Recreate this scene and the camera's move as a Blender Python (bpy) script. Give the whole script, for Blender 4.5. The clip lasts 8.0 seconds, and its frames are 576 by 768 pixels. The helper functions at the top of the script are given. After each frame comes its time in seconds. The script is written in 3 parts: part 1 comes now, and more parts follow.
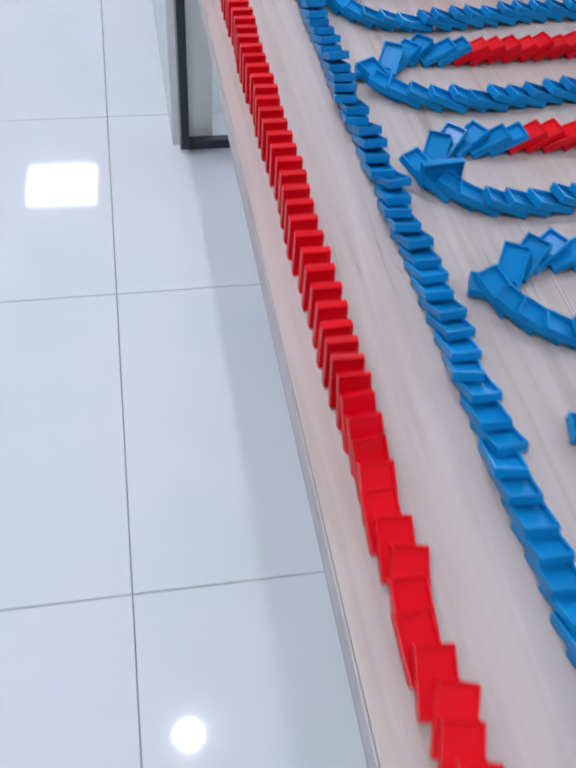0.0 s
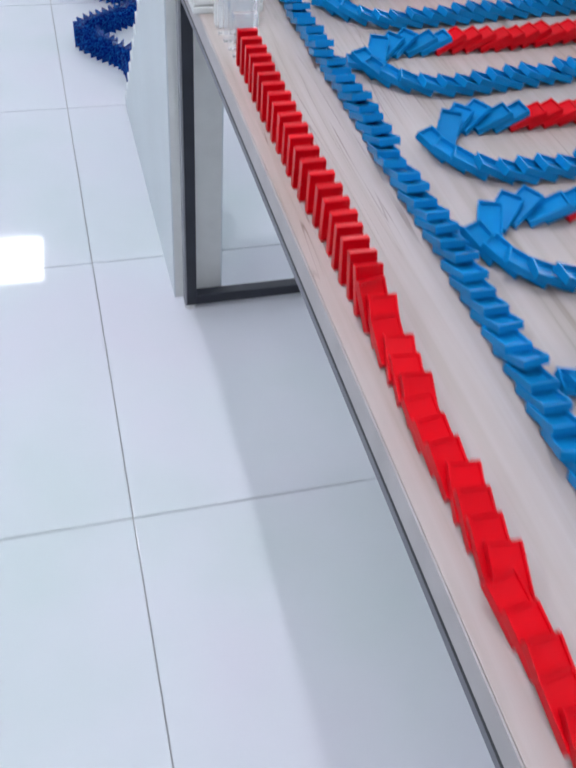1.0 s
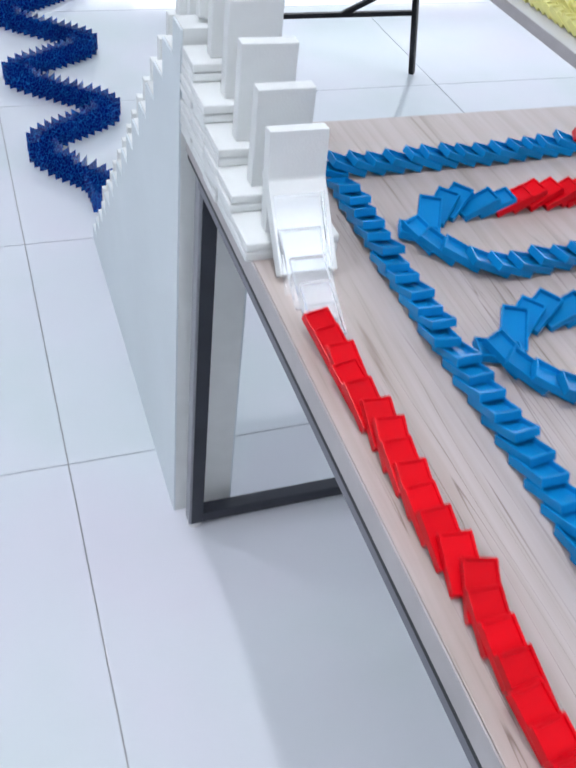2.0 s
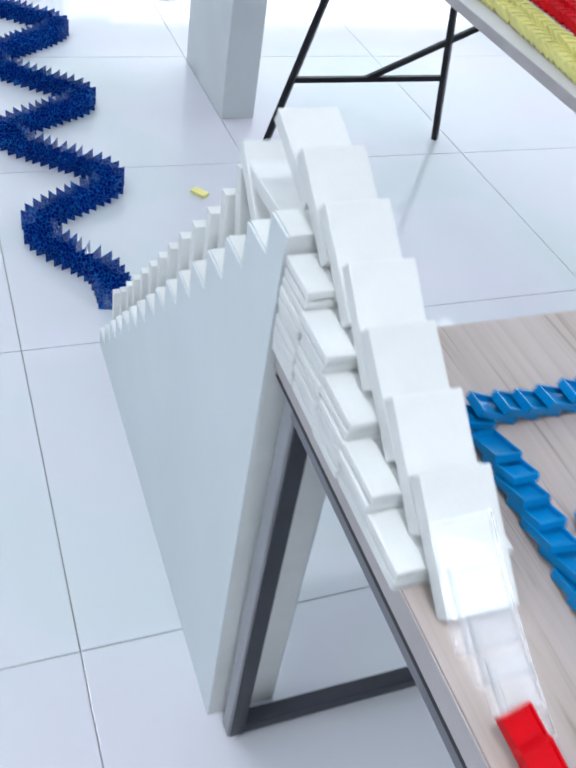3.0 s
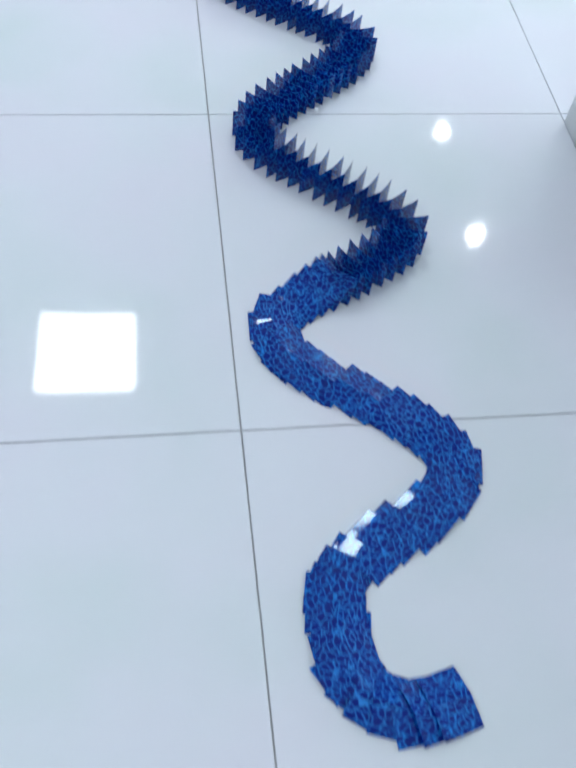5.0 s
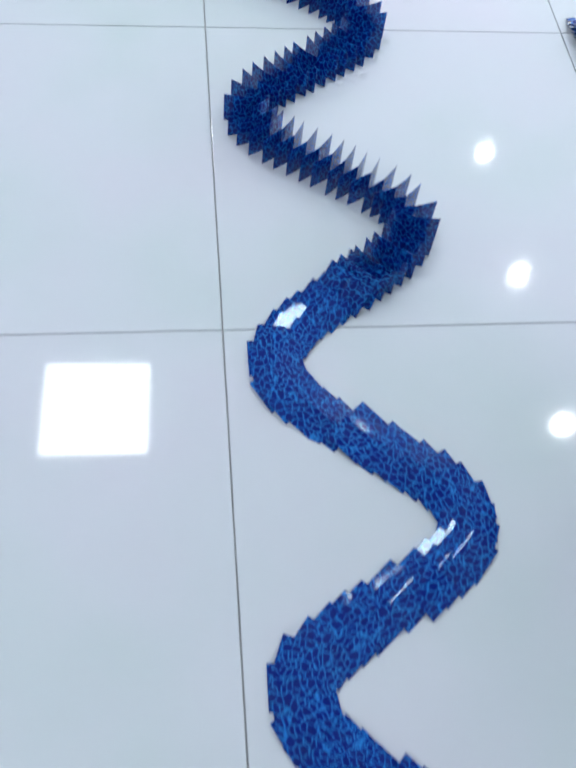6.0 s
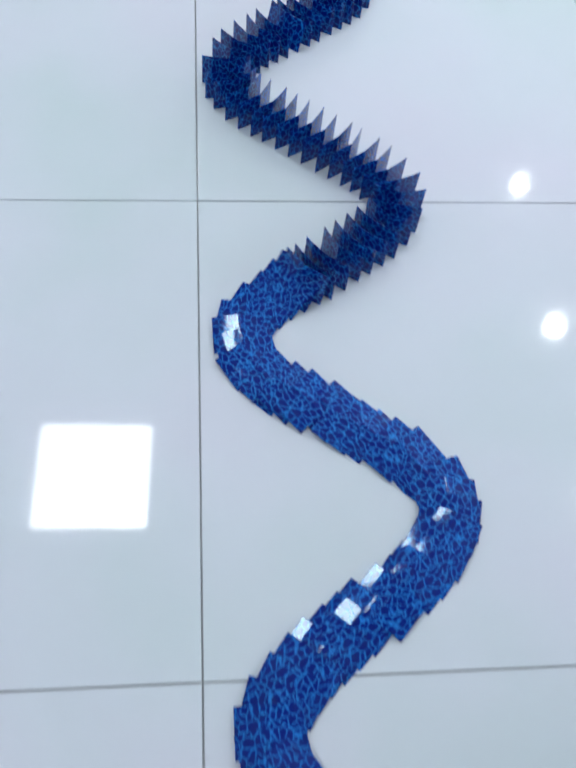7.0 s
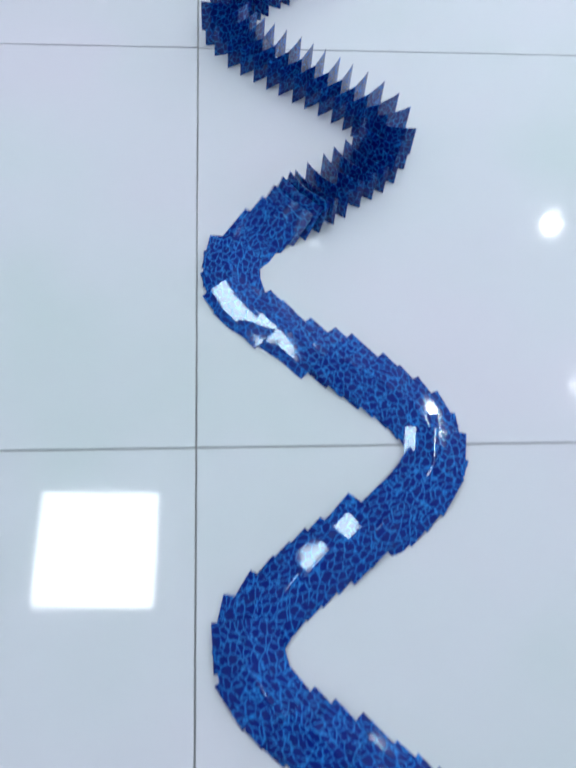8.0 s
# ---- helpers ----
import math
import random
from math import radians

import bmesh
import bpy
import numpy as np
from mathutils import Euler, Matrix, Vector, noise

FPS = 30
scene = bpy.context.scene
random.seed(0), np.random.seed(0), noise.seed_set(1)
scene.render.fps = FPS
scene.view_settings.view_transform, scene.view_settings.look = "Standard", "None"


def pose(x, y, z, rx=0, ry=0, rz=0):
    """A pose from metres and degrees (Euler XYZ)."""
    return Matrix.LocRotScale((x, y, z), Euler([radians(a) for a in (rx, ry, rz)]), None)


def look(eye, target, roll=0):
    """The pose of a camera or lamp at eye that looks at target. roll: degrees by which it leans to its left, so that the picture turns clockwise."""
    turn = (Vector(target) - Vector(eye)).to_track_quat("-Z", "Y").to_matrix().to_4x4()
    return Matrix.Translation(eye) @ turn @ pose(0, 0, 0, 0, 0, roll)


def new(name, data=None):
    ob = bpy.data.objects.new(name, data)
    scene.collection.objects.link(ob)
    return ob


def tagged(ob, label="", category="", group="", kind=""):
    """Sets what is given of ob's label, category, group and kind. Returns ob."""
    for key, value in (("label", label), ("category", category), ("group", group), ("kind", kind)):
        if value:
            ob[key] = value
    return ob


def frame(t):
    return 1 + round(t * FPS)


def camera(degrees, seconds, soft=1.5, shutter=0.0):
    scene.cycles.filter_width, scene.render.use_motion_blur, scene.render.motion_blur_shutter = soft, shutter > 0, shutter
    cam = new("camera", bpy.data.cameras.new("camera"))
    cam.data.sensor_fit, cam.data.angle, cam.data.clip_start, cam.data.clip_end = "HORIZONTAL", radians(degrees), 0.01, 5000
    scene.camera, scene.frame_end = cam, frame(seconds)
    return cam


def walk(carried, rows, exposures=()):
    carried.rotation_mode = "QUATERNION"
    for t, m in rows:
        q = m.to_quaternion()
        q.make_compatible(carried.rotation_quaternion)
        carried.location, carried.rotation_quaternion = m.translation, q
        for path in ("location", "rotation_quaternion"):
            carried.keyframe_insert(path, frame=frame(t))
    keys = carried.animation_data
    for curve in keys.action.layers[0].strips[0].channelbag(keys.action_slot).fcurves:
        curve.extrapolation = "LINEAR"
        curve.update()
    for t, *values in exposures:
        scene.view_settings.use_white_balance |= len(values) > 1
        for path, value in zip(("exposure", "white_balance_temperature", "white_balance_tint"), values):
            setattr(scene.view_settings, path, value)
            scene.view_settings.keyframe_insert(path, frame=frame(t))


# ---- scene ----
cam = camera(36.2, 8.0, soft=2.4, shutter=0.3)
PATH = [
    (0, (0.07, -2.408, 1.387), (0.368, -1.07, -0.07), 4.2),
    (0.5, (0.005, -2.144, 1.378), (0.373, -0.804, -0.061), 4.8),
    (1, (-0.047, -1.82, 1.374), (0.389, -0.471, -0.037), 5.1),
    (1.5, (-0.041, -1.501, 1.379), (0.458, -0.15, -0.008), 5.5),
    (1.7, (-0.056, -1.382, 1.377), (0.479, -0.029, 0.005), 6.3),
    (2.8, (-0.107, -0.927, 1.397), (0.565, 0.41, 0.07), 10.0),
    (3, (-0.114, -0.814, 1.402), (0.553, 0.513, 0.063), 10.9),
    (3.2, (-0.122, -0.698, 1.376), (0.511, 0.618, 0.01), 10.9),
    (3.3, (-0.136, -0.612, 1.352), (0.479, 0.687, -0.037), 11.2),
    (3.4, (-0.152, -0.522, 1.334), (0.447, 0.761, -0.080), 11.5),
    (3.5, (-0.168, -0.436, 1.316), (0.408, 0.842, -0.112), 11.6),
    (3.6, (-0.171, -0.338, 1.306), (0.382, 0.924, -0.144), 11.6),
    (3.8, (-0.166, -0.151, 1.291), (0.337, 1.086, -0.199), 11.7),
    (4, (-0.151, 0.038, 1.267), (0.304, 1.257, -0.253), 11.5),
    (4.5, (-0.139, 0.463, 1.229), (0.211, 1.636, -0.353), 10.0),
    (4.7, (-0.138, 0.617, 1.228), (0.179, 1.769, -0.376), 9.5),
    (5.8, (-0.071, 1.41, 1.212), (0.169, 2.472, -0.465), 8.7),
    (6, (-0.064, 1.54, 1.209), (0.166, 2.587, -0.479), 8.8),
    (6.5, (-0.002, 1.867, 1.209), (0.209, 2.877, -0.505), 8.9),
    (7, (0.006, 2.174, 1.169), (0.197, 3.155, -0.564), 8.8),
    (7.5, (0.003, 2.438, 1.162), (0.178, 3.391, -0.588), 8.5),
    (8, (0.033, 2.695, 1.147), (0.189, 3.626, -0.616), 7.9),
]
walk(cam, [(t, look(eye, target, roll)) for t, eye, target, roll in PATH],
     [(0, 0.16, 6550, 15.5), (1.7, 0.19, 6550, 15.0), (3.0, 0.24, 6500, 12), (3.5, 0.14, 6450, 10.5), (4.5, 0.06, 6400, 10.5), (6.0, -0.07, 6450, 10), (8.0, -0.32, 6450, 10)])


# ---------------------------------------------------------------- light
CEIL = 2.92
world = bpy.data.worlds.new("room_air")
scene.world = world
world.use_nodes = True
world.node_tree.nodes["Background"].inputs[0].default_value = (0.80, 0.90, 1.0, 1)
world.node_tree.nodes["Background"].inputs[1].default_value = 0.10
scene.view_settings.exposure = 0.0


def area_lamp(name, x, y, z, sx, sy, watts, colour, rx=0, ry=0, rz=0, spread=180):
    data = bpy.data.lights.new(name, "AREA")
    data.shape, data.size, data.size_y = "RECTANGLE" if sx > 0.1 else "ELLIPSE", sx, sy
    data.energy, data.color = watts, colour
    data.spread = radians(spread)
    ob = new(name, data)
    ob.matrix_world = pose(x, y, z, rx, ry, rz)
    return ob


COOL = (0.85, 0.93, 1.0)
# first panel is placed by its reflection; most others are added, unseen, as fill
PANELS_AND_FILL = [(-0.542, 3.968), (-1.75, 1.57), (-1.75, -0.83), (-0.54, -2.9), (2.6, -2.9), (-1.75, 6.4), (4.9, -1.2)]
for i, (px, py) in enumerate(PANELS_AND_FILL):
    area_lamp("panel_lamp", px, py, CEIL - 0.035, 0.54, 0.54, 15, COOL, 0, 0, -1.7, 142)
DOWNLIGHTS = [(0.086, -0.705), (2.0, 3.77), (2.0, 4.83), (2.0, 5.89), (3.5, 3.8), (3.5, 5.03), (3.42, 5.93)]
for px, py in DOWNLIGHTS:
    area_lamp("downlight_lamp", px, py, CEIL - 0.019, 0.07, 0.07, 6.6, (0.90, 0.95, 1.0), spread=120)
# daylight entering by the glass front beyond the second table
area_lamp("window_lamp", 4.2, 9.3, 1.5, 4.6, 2.2, 72, (0.87, 0.95, 1.0), -90, 0, 0)
area_lamp("window_lamp", 7.3, 3.5, 1.5, 2.2, 5.0, 84, (0.87, 0.95, 1.0), 0, 90, 0)


# ---------------------------------------------------------------- materials
def material(name):
    m = bpy.data.materials.new(name)
    m.use_nodes = True
    nt = m.node_tree
    return m, nt, nt.nodes["Principled BSDF"]


def node(nt, kind, **values):
    n = nt.nodes.new(kind)
    for k, v in values.items():
        n.inputs[k].default_value = v
    return n


def ramp(nt, fac, stops):
    r = nt.nodes.new("ShaderNodeValToRGB")
    el = r.color_ramp.elements
    while len(el) < len(stops):
        el.new(0.5)
    for e, (p, c) in zip(el, stops):
        e.position, e.color = p, (*c, 1)
    nt.links.new(fac, r.inputs[0])
    return r.outputs[0]


def surface(name, colour, rough, vary=0.06, scale=12.0, bump=0.0, bump_scale=300.0, metal=0.0, coat=0.0, spread=0.0, ior=1.45, gloss=0.5):
    """A painted, moulded or pressed surface with two scales of variation."""
    m, nt, p = material(name)
    tc = nt.nodes.new("ShaderNodeTexCoord")
    big = node(nt, "ShaderNodeTexNoise", Scale=scale, Detail=4.0)
    nt.links.new(tc.outputs["Object"], big.inputs["Vector"])
    lo = tuple(max(0.0, c * (1 - vary)) for c in colour)
    hi = tuple(min(1.0, c * (1 + vary)) for c in colour)
    col = ramp(nt, big.outputs["Fac"], [(0.3, lo), (0.7, hi)])
    if spread:
        info = nt.nodes.new("ShaderNodeObjectInfo")
        hsv = nt.nodes.new("ShaderNodeHueSaturation")
        mr = nt.nodes.new("ShaderNodeMapRange")
        mr.inputs["To Min"].default_value, mr.inputs["To Max"].default_value = 1 - spread, 1 + spread
        nt.links.new(info.outputs["Random"], mr.inputs["Value"])
        nt.links.new(mr.outputs[0], hsv.inputs["Value"])
        nt.links.new(col, hsv.inputs["Color"])
        col = hsv.outputs[0]
    nt.links.new(col, p.inputs["Base Color"])
    fine = node(nt, "ShaderNodeTexNoise", Scale=bump_scale, Detail=3.0)
    nt.links.new(tc.outputs["Object"], fine.inputs["Vector"])
    rr = nt.nodes.new("ShaderNodeMapRange")
    rr.inputs["To Min"].default_value, rr.inputs["To Max"].default_value = max(0.02, rough * 0.8), min(1.0, rough * 1.2)
    nt.links.new(fine.outputs["Fac"], rr.inputs["Value"])
    nt.links.new(rr.outputs[0], p.inputs["Roughness"])
    if bump:
        b = node(nt, "ShaderNodeBump", Strength=bump, Distance=0.001)
        nt.links.new(fine.outputs["Fac"], b.inputs["Height"])
        nt.links.new(b.outputs[0], p.inputs["Normal"])
    p.inputs["Metallic"].default_value = metal
    p.inputs["Coat Weight"].default_value = coat
    p.inputs["IOR"].default_value = ior
    p.inputs["Specular IOR Level"].default_value = gloss
    return m


def glow(name, colour, strength):
    m, nt, p = material(name)
    p.inputs["Base Color"].default_value = (0.9, 0.9, 0.9, 1)
    p.inputs["Emission Color"].default_value = (*colour, 1)
    p.inputs["Emission Strength"].default_value = strength
    return m


def tile_material():
    """Polished porcelain: near-white with faint cool clouds and a mirror-like glaze."""
    m, nt, p = material("polished_tile")
    tc = nt.nodes.new("ShaderNodeTexCoord")
    info = nt.nodes.new("ShaderNodeObjectInfo")
    add = nt.nodes.new("ShaderNodeVectorMath")
    nt.links.new(tc.outputs["Object"], add.inputs[0])
    nt.links.new(info.outputs["Location"], add.inputs[1])
    n = node(nt, "ShaderNodeTexNoise", Scale=1.7, Detail=3.0)
    nt.links.new(add.outputs[0], n.inputs["Vector"])
    col = ramp(nt, n.outputs["Fac"], [(0.30, (0.60, 0.68, 0.69)), (0.5, (0.665, 0.70, 0.75)), (0.70, (0.69, 0.68, 0.76))])
    nt.links.new(col, p.inputs["Base Color"])
    f = node(nt, "ShaderNodeTexNoise", Scale=9.0, Detail=5.0)
    nt.links.new(add.outputs[0], f.inputs["Vector"])
    rr = nt.nodes.new("ShaderNodeMapRange")
    rr.inputs["To Min"].default_value, rr.inputs["To Max"].default_value = 0.03, 0.075
    nt.links.new(f.outputs["Fac"], rr.inputs["Value"])
    nt.links.new(rr.outputs[0], p.inputs["Roughness"])
    p.inputs["IOR"].default_value = 1.52
    return m


def wood_material():
    """Light greyed oak laminate, grain along the table's length."""
    m, nt, p = material("oak_laminate")
    tc = nt.nodes.new("ShaderNodeTexCoord")
    mp = nt.nodes.new("ShaderNodeMapping")
    mp.inputs["Scale"].default_value = (58, 1.9, 10)
    nt.links.new(tc.outputs["Object"], mp.inputs["Vector"])
    warp = node(nt, "ShaderNodeTexNoise", Scale=1.0, Detail=6.0, Distortion=0.9)
    nt.links.new(mp.outputs[0], warp.inputs["Vector"])
    mp2 = nt.nodes.new("ShaderNodeMapping")
    mp2.inputs["Scale"].default_value = (3.2, 0.5, 1)
    nt.links.new(tc.outputs["Object"], mp2.inputs["Vector"])
    broad = node(nt, "ShaderNodeTexNoise", Scale=1.6, Detail=2.0)
    nt.links.new(mp2.outputs[0], broad.inputs["Vector"])
    mix = nt.nodes.new("ShaderNodeMath")
    mix.operation = "MULTIPLY_ADD"
    nt.links.new(warp.outputs["Fac"], mix.inputs[0])
    mix.inputs[1].default_value = 0.62
    sc = nt.nodes.new("ShaderNodeMath")
    sc.operation = "MULTIPLY"
    nt.links.new(broad.outputs["Fac"], sc.inputs[0])
    sc.inputs[1].default_value = 0.38
    nt.links.new(sc.outputs[0], mix.inputs[2])
    col = ramp(nt, mix.outputs[0], [(0.29, (0.27, 0.21, 0.17)), (0.38, (0.445, 0.385, 0.35)), (0.50, (0.50, 0.435, 0.415)), (0.70, (0.56, 0.505, 0.495))])
    mp3 = nt.nodes.new("ShaderNodeMapping")
    mp3.inputs["Scale"].default_value = (46, 1.1, 10)
    mp3.inputs["Location"].default_value = (3.7, 1.3, 0)
    nt.links.new(tc.outputs["Object"], mp3.inputs["Vector"])
    crack = node(nt, "ShaderNodeTexNoise", Scale=1.0, Detail=2.0, Distortion=1.6)
    nt.links.new(mp3.outputs[0], crack.inputs["Vector"])
    line = ramp(nt, crack.outputs["Fac"], [(0.485, (1, 1, 1)), (0.5, (0.52, 0.46, 0.43)), (0.515, (1, 1, 1))])
    part_of = node(nt, "ShaderNodeTexNoise", Scale=3.0, Detail=1.0)
    nt.links.new(tc.outputs["Object"], part_of.inputs["Vector"])
    fade = nt.nodes.new("ShaderNodeMapRange")
    fade.inputs["From Min"].default_value, fade.inputs["From Max"].default_value = 0.48, 0.60
    nt.links.new(part_of.outputs["Fac"], fade.inputs["Value"])
    mul = nt.nodes.new("ShaderNodeMix")
    mul.data_type, mul.blend_type = "RGBA", "MULTIPLY"
    nt.links.new(fade.outputs[0], mul.inputs[0])
    nt.links.new(col, mul.inputs[6])
    nt.links.new(line, mul.inputs[7])
    nt.links.new(mul.outputs[2], p.inputs["Base Color"])
    b = node(nt, "ShaderNodeBump", Strength=0.15, Distance=0.0006)
    nt.links.new(warp.outputs["Fac"], b.inputs["Height"])
    nt.links.new(b.outputs[0], p.inputs["Normal"])
    p.inputs["Roughness"].default_value = 0.38
    return m


def leopard_material():
    """Glossy printed card: navy spots on a brighter blue net."""
    m, nt, p = material("blue_leopard_card")
    tc = nt.nodes.new("ShaderNodeTexCoord")
    info = nt.nodes.new("ShaderNodeObjectInfo")
    off = nt.nodes.new("ShaderNodeVectorMath")
    off.operation = "SCALE"
    off.inputs[0].default_value = (7.3, 3.1, 5.7)
    nt.links.new(info.outputs["Random"], off.inputs["Scale"])
    add = nt.nodes.new("ShaderNodeVectorMath")
    nt.links.new(tc.outputs["Object"], add.inputs[0])
    nt.links.new(off.outputs[0], add.inputs[1])
    wob = node(nt, "ShaderNodeTexNoise", Scale=150.0, Detail=2.0)
    nt.links.new(add.outputs[0], wob.inputs["Vector"])
    sc = nt.nodes.new("ShaderNodeVectorMath")
    sc.operation = "SCALE"
    sc.inputs["Scale"].default_value = 0.005
    nt.links.new(wob.outputs["Color"], sc.inputs[0])
    add2 = nt.nodes.new("ShaderNodeVectorMath")
    nt.links.new(add.outputs[0], add2.inputs[0])
    nt.links.new(sc.outputs[0], add2.inputs[1])
    v = nt.nodes.new("ShaderNodeTexVoronoi")
    v.feature = "DISTANCE_TO_EDGE"
    v.inputs["Scale"].default_value = 97.0
    stretch = nt.nodes.new("ShaderNodeMapping")
    stretch.inputs["Scale"].default_value = (1.1, 1.0, 0.80)
    nt.links.new(add2.outputs[0], stretch.inputs["Vector"])
    nt.links.new(stretch.outputs[0], v.inputs["Vector"])
    broken = node(nt, "ShaderNodeTexNoise", Scale=210.0, Detail=1.0)
    nt.links.new(add.outputs[0], broken.inputs["Vector"])
    thick = nt.nodes.new("ShaderNodeMath")
    thick.operation = "MULTIPLY_ADD"
    nt.links.new(broken.outputs["Fac"], thick.inputs[0])
    thick.inputs[1].default_value = 0.09
    nt.links.new(v.outputs["Distance"], thick.inputs[2])
    col = ramp(nt, thick.outputs[0], [(0.064, (0.014, 0.20, 0.64)), (0.088, (0.008, 0.11, 0.49)), (0.118, (0.001, 0.016, 0.21)), (0.6, (0.0006, 0.008, 0.15))])
    nt.links.new(col, p.inputs["Base Color"])
    p.inputs["Roughness"].default_value = 0.05
    p.inputs["IOR"].default_value = 1.48
    p.inputs["Specular Tint"].default_value = (0.72, 0.93, 1.0, 1)
    return m


def glass_material():
    m, nt, p = material("clear_acrylic")
    p.inputs["Base Color"].default_value = (0.93, 0.95, 0.97, 1)
    p.inputs["Transmission Weight"].default_value = 0.93
    p.inputs["Roughness"].default_value = 0.03
    p.inputs["IOR"].default_value = 1.30
    return m


TILE = tile_material()
GROUT = surface("grey_grout", (0.40, 0.41, 0.42), 0.9)
WOOD = wood_material()
CARD = leopard_material()
ACRYLIC = glass_material()
RED = surface("red_plastic", (0.72, 0.0025, 0.010), 0.30, 0.05, 30, spread=0.08, gloss=0.18)
BLUE = surface("blue_plastic", (0.0, 0.228, 0.56), 0.24, 0.06, 30, spread=0.12, gloss=0.16)
YELLOW = surface("yellow_plastic", (0.86, 0.82, 0.30), 0.35, 0.05, 30, spread=0.06)
FOAM = surface("white_foam", (0.77, 0.795, 0.79), 0.62, 0.03, 25, bump=0.25, bump_scale=420, spread=0.03)
# white board; the shade on its upright side is put into the colour
SHADED_BOARD = surface("white_foam_board", (0.70, 0.765, 0.795), 0.5, 0.03, 4, bump=0.1, bump_scale=300)
STEEL = surface("dark_grey_steel", (0.024, 0.028, 0.040), 0.42, 0.2, 14, bump=0.05)
SILVER = surface("silver_grey_paint", (0.29, 0.30, 0.33), 0.40, 0.08, 10, bump=0.04)
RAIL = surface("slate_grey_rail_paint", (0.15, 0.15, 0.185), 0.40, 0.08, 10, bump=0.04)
WHITETOP = surface("white_laminate", (0.74, 0.74, 0.76), 0.35, 0.03, 6, bump=0.05)
EDGE = surface("grey_edge_band", (0.46, 0.43, 0.435), 0.45, 0.08, 20)
# trestle steel; also the painted shade of the gap under the long table's top
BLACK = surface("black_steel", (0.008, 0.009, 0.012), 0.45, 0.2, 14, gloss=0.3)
WALLPAINT = surface("white_wall_paint", (0.80, 0.81, 0.82), 0.7, 0.03, 3, bump=0.1, bump_scale=150)
COLUMN = surface("pale_grey_column_paint", (0.66, 0.70, 0.72), 0.5, 0.04, 5, bump=0.08, bump_scale=150)
CEILPAINT = surface("white_ceiling_paint", (0.80, 0.81, 0.82), 0.8, 0.03, 3)
LAMP = glow("lit_diffuser", (0.95, 0.97, 1.0), 4.5)
SPOT = glow("lit_downlight", (1.0, 0.98, 0.95), 22.0)
DAY = glow("daylight_glass", (0.90, 0.96, 1.0), 1.6)
WHITEPLASTIC = surface("white_plastic", (0.8, 0.8, 0.8), 0.4)


# ---------------------------------------------------------------- mesh helpers
def mesh_of(name, bm, mat):
    me = bpy.data.meshes.new(name)
    bm.normal_update()
    bm.to_mesh(me)
    bm.free()
    me.materials.append(mat)
    return me


def box_bm(x0, x1, y0, y1, z0, z1, bevel=0.0, bm=None):
    bm = bm or bmesh.new()
    m = Matrix.Translation(((x0 + x1) / 2, (y0 + y1) / 2, (z0 + z1) / 2)) @ Matrix.Diagonal((x1 - x0, y1 - y0, z1 - z0, 1))
    r = bmesh.ops.create_cube(bm, size=1, matrix=m)
    if bevel:
        vs = set(r["verts"])
        es = [e for e in bm.edges if e.verts[0] in vs and e.verts[1] in vs]
        bmesh.ops.bevel(bm, geom=es, offset=bevel, segments=2, affect="EDGES", profile=0.6)
    return bm


def part(name, bm, mat, parent=None, label=""):
    ob = new(name, mesh_of(name, bm, mat))
    if parent is not None:
        ob.parent = parent
    if label:
        ob["label"] = label
    return ob


def bar_bm(a, b, w, bm=None, d=None):
    """A square bar between two points."""
    a, b = Vector(a), Vector(b)
    bm = bm or bmesh.new()
    m = Matrix.Translation((a + b) / 2) @ (b - a).to_track_quat("Z", "Y").to_matrix().to_4x4() @ Matrix.Diagonal((w, d or w, (b - a).length, 1))
    r = bmesh.ops.create_cube(bm, size=1, matrix=m)
    vs = set(r["verts"])
    bmesh.ops.bevel(bm, geom=[e for e in bm.edges if e.verts[0] in vs and e.verts[1] in vs], offset=w * 0.1, segments=2, affect="EDGES")
    return bm


def shared(name, me, m, parent=None):
    ob = new(name, me)
    if parent is not None:
        ob.parent = parent
    ob.matrix_basis = m
    return ob


def empty(name, m=None):
    ob = new(name)
    if m is not None:
        ob.matrix_world = m
    return ob


# ---------------------------------------------------------------- room
X0, X1, Y0, Y1 = -5.2, 7.6, -5.6, 9.6
floor = part("floor", box_bm(X0, X1, Y0, Y1, -0.12, -0.004), GROUT)
tagged(floor, "polished off-white porcelain tile floor with thin grey joints", "floor", kind="structure")
ceiling = part("ceiling", box_bm(X0, X1, Y0, Y1, CEIL, CEIL + 0.15), CEILPAINT)
tagged(ceiling, "flat white painted ceiling with panel lights", "ceiling", kind="structure")
for nm, b in (("wall_west", (X0 - 0.15, X0, Y0, Y1)), ("wall_south", (X0 - 0.15, X1 + 0.15, Y0 - 0.15, Y0))):
    w = part(nm, box_bm(*b, -0.12, CEIL + 0.15), WALLPAINT)
    tagged(w, "plain white painted wall", "wall", kind="structure")


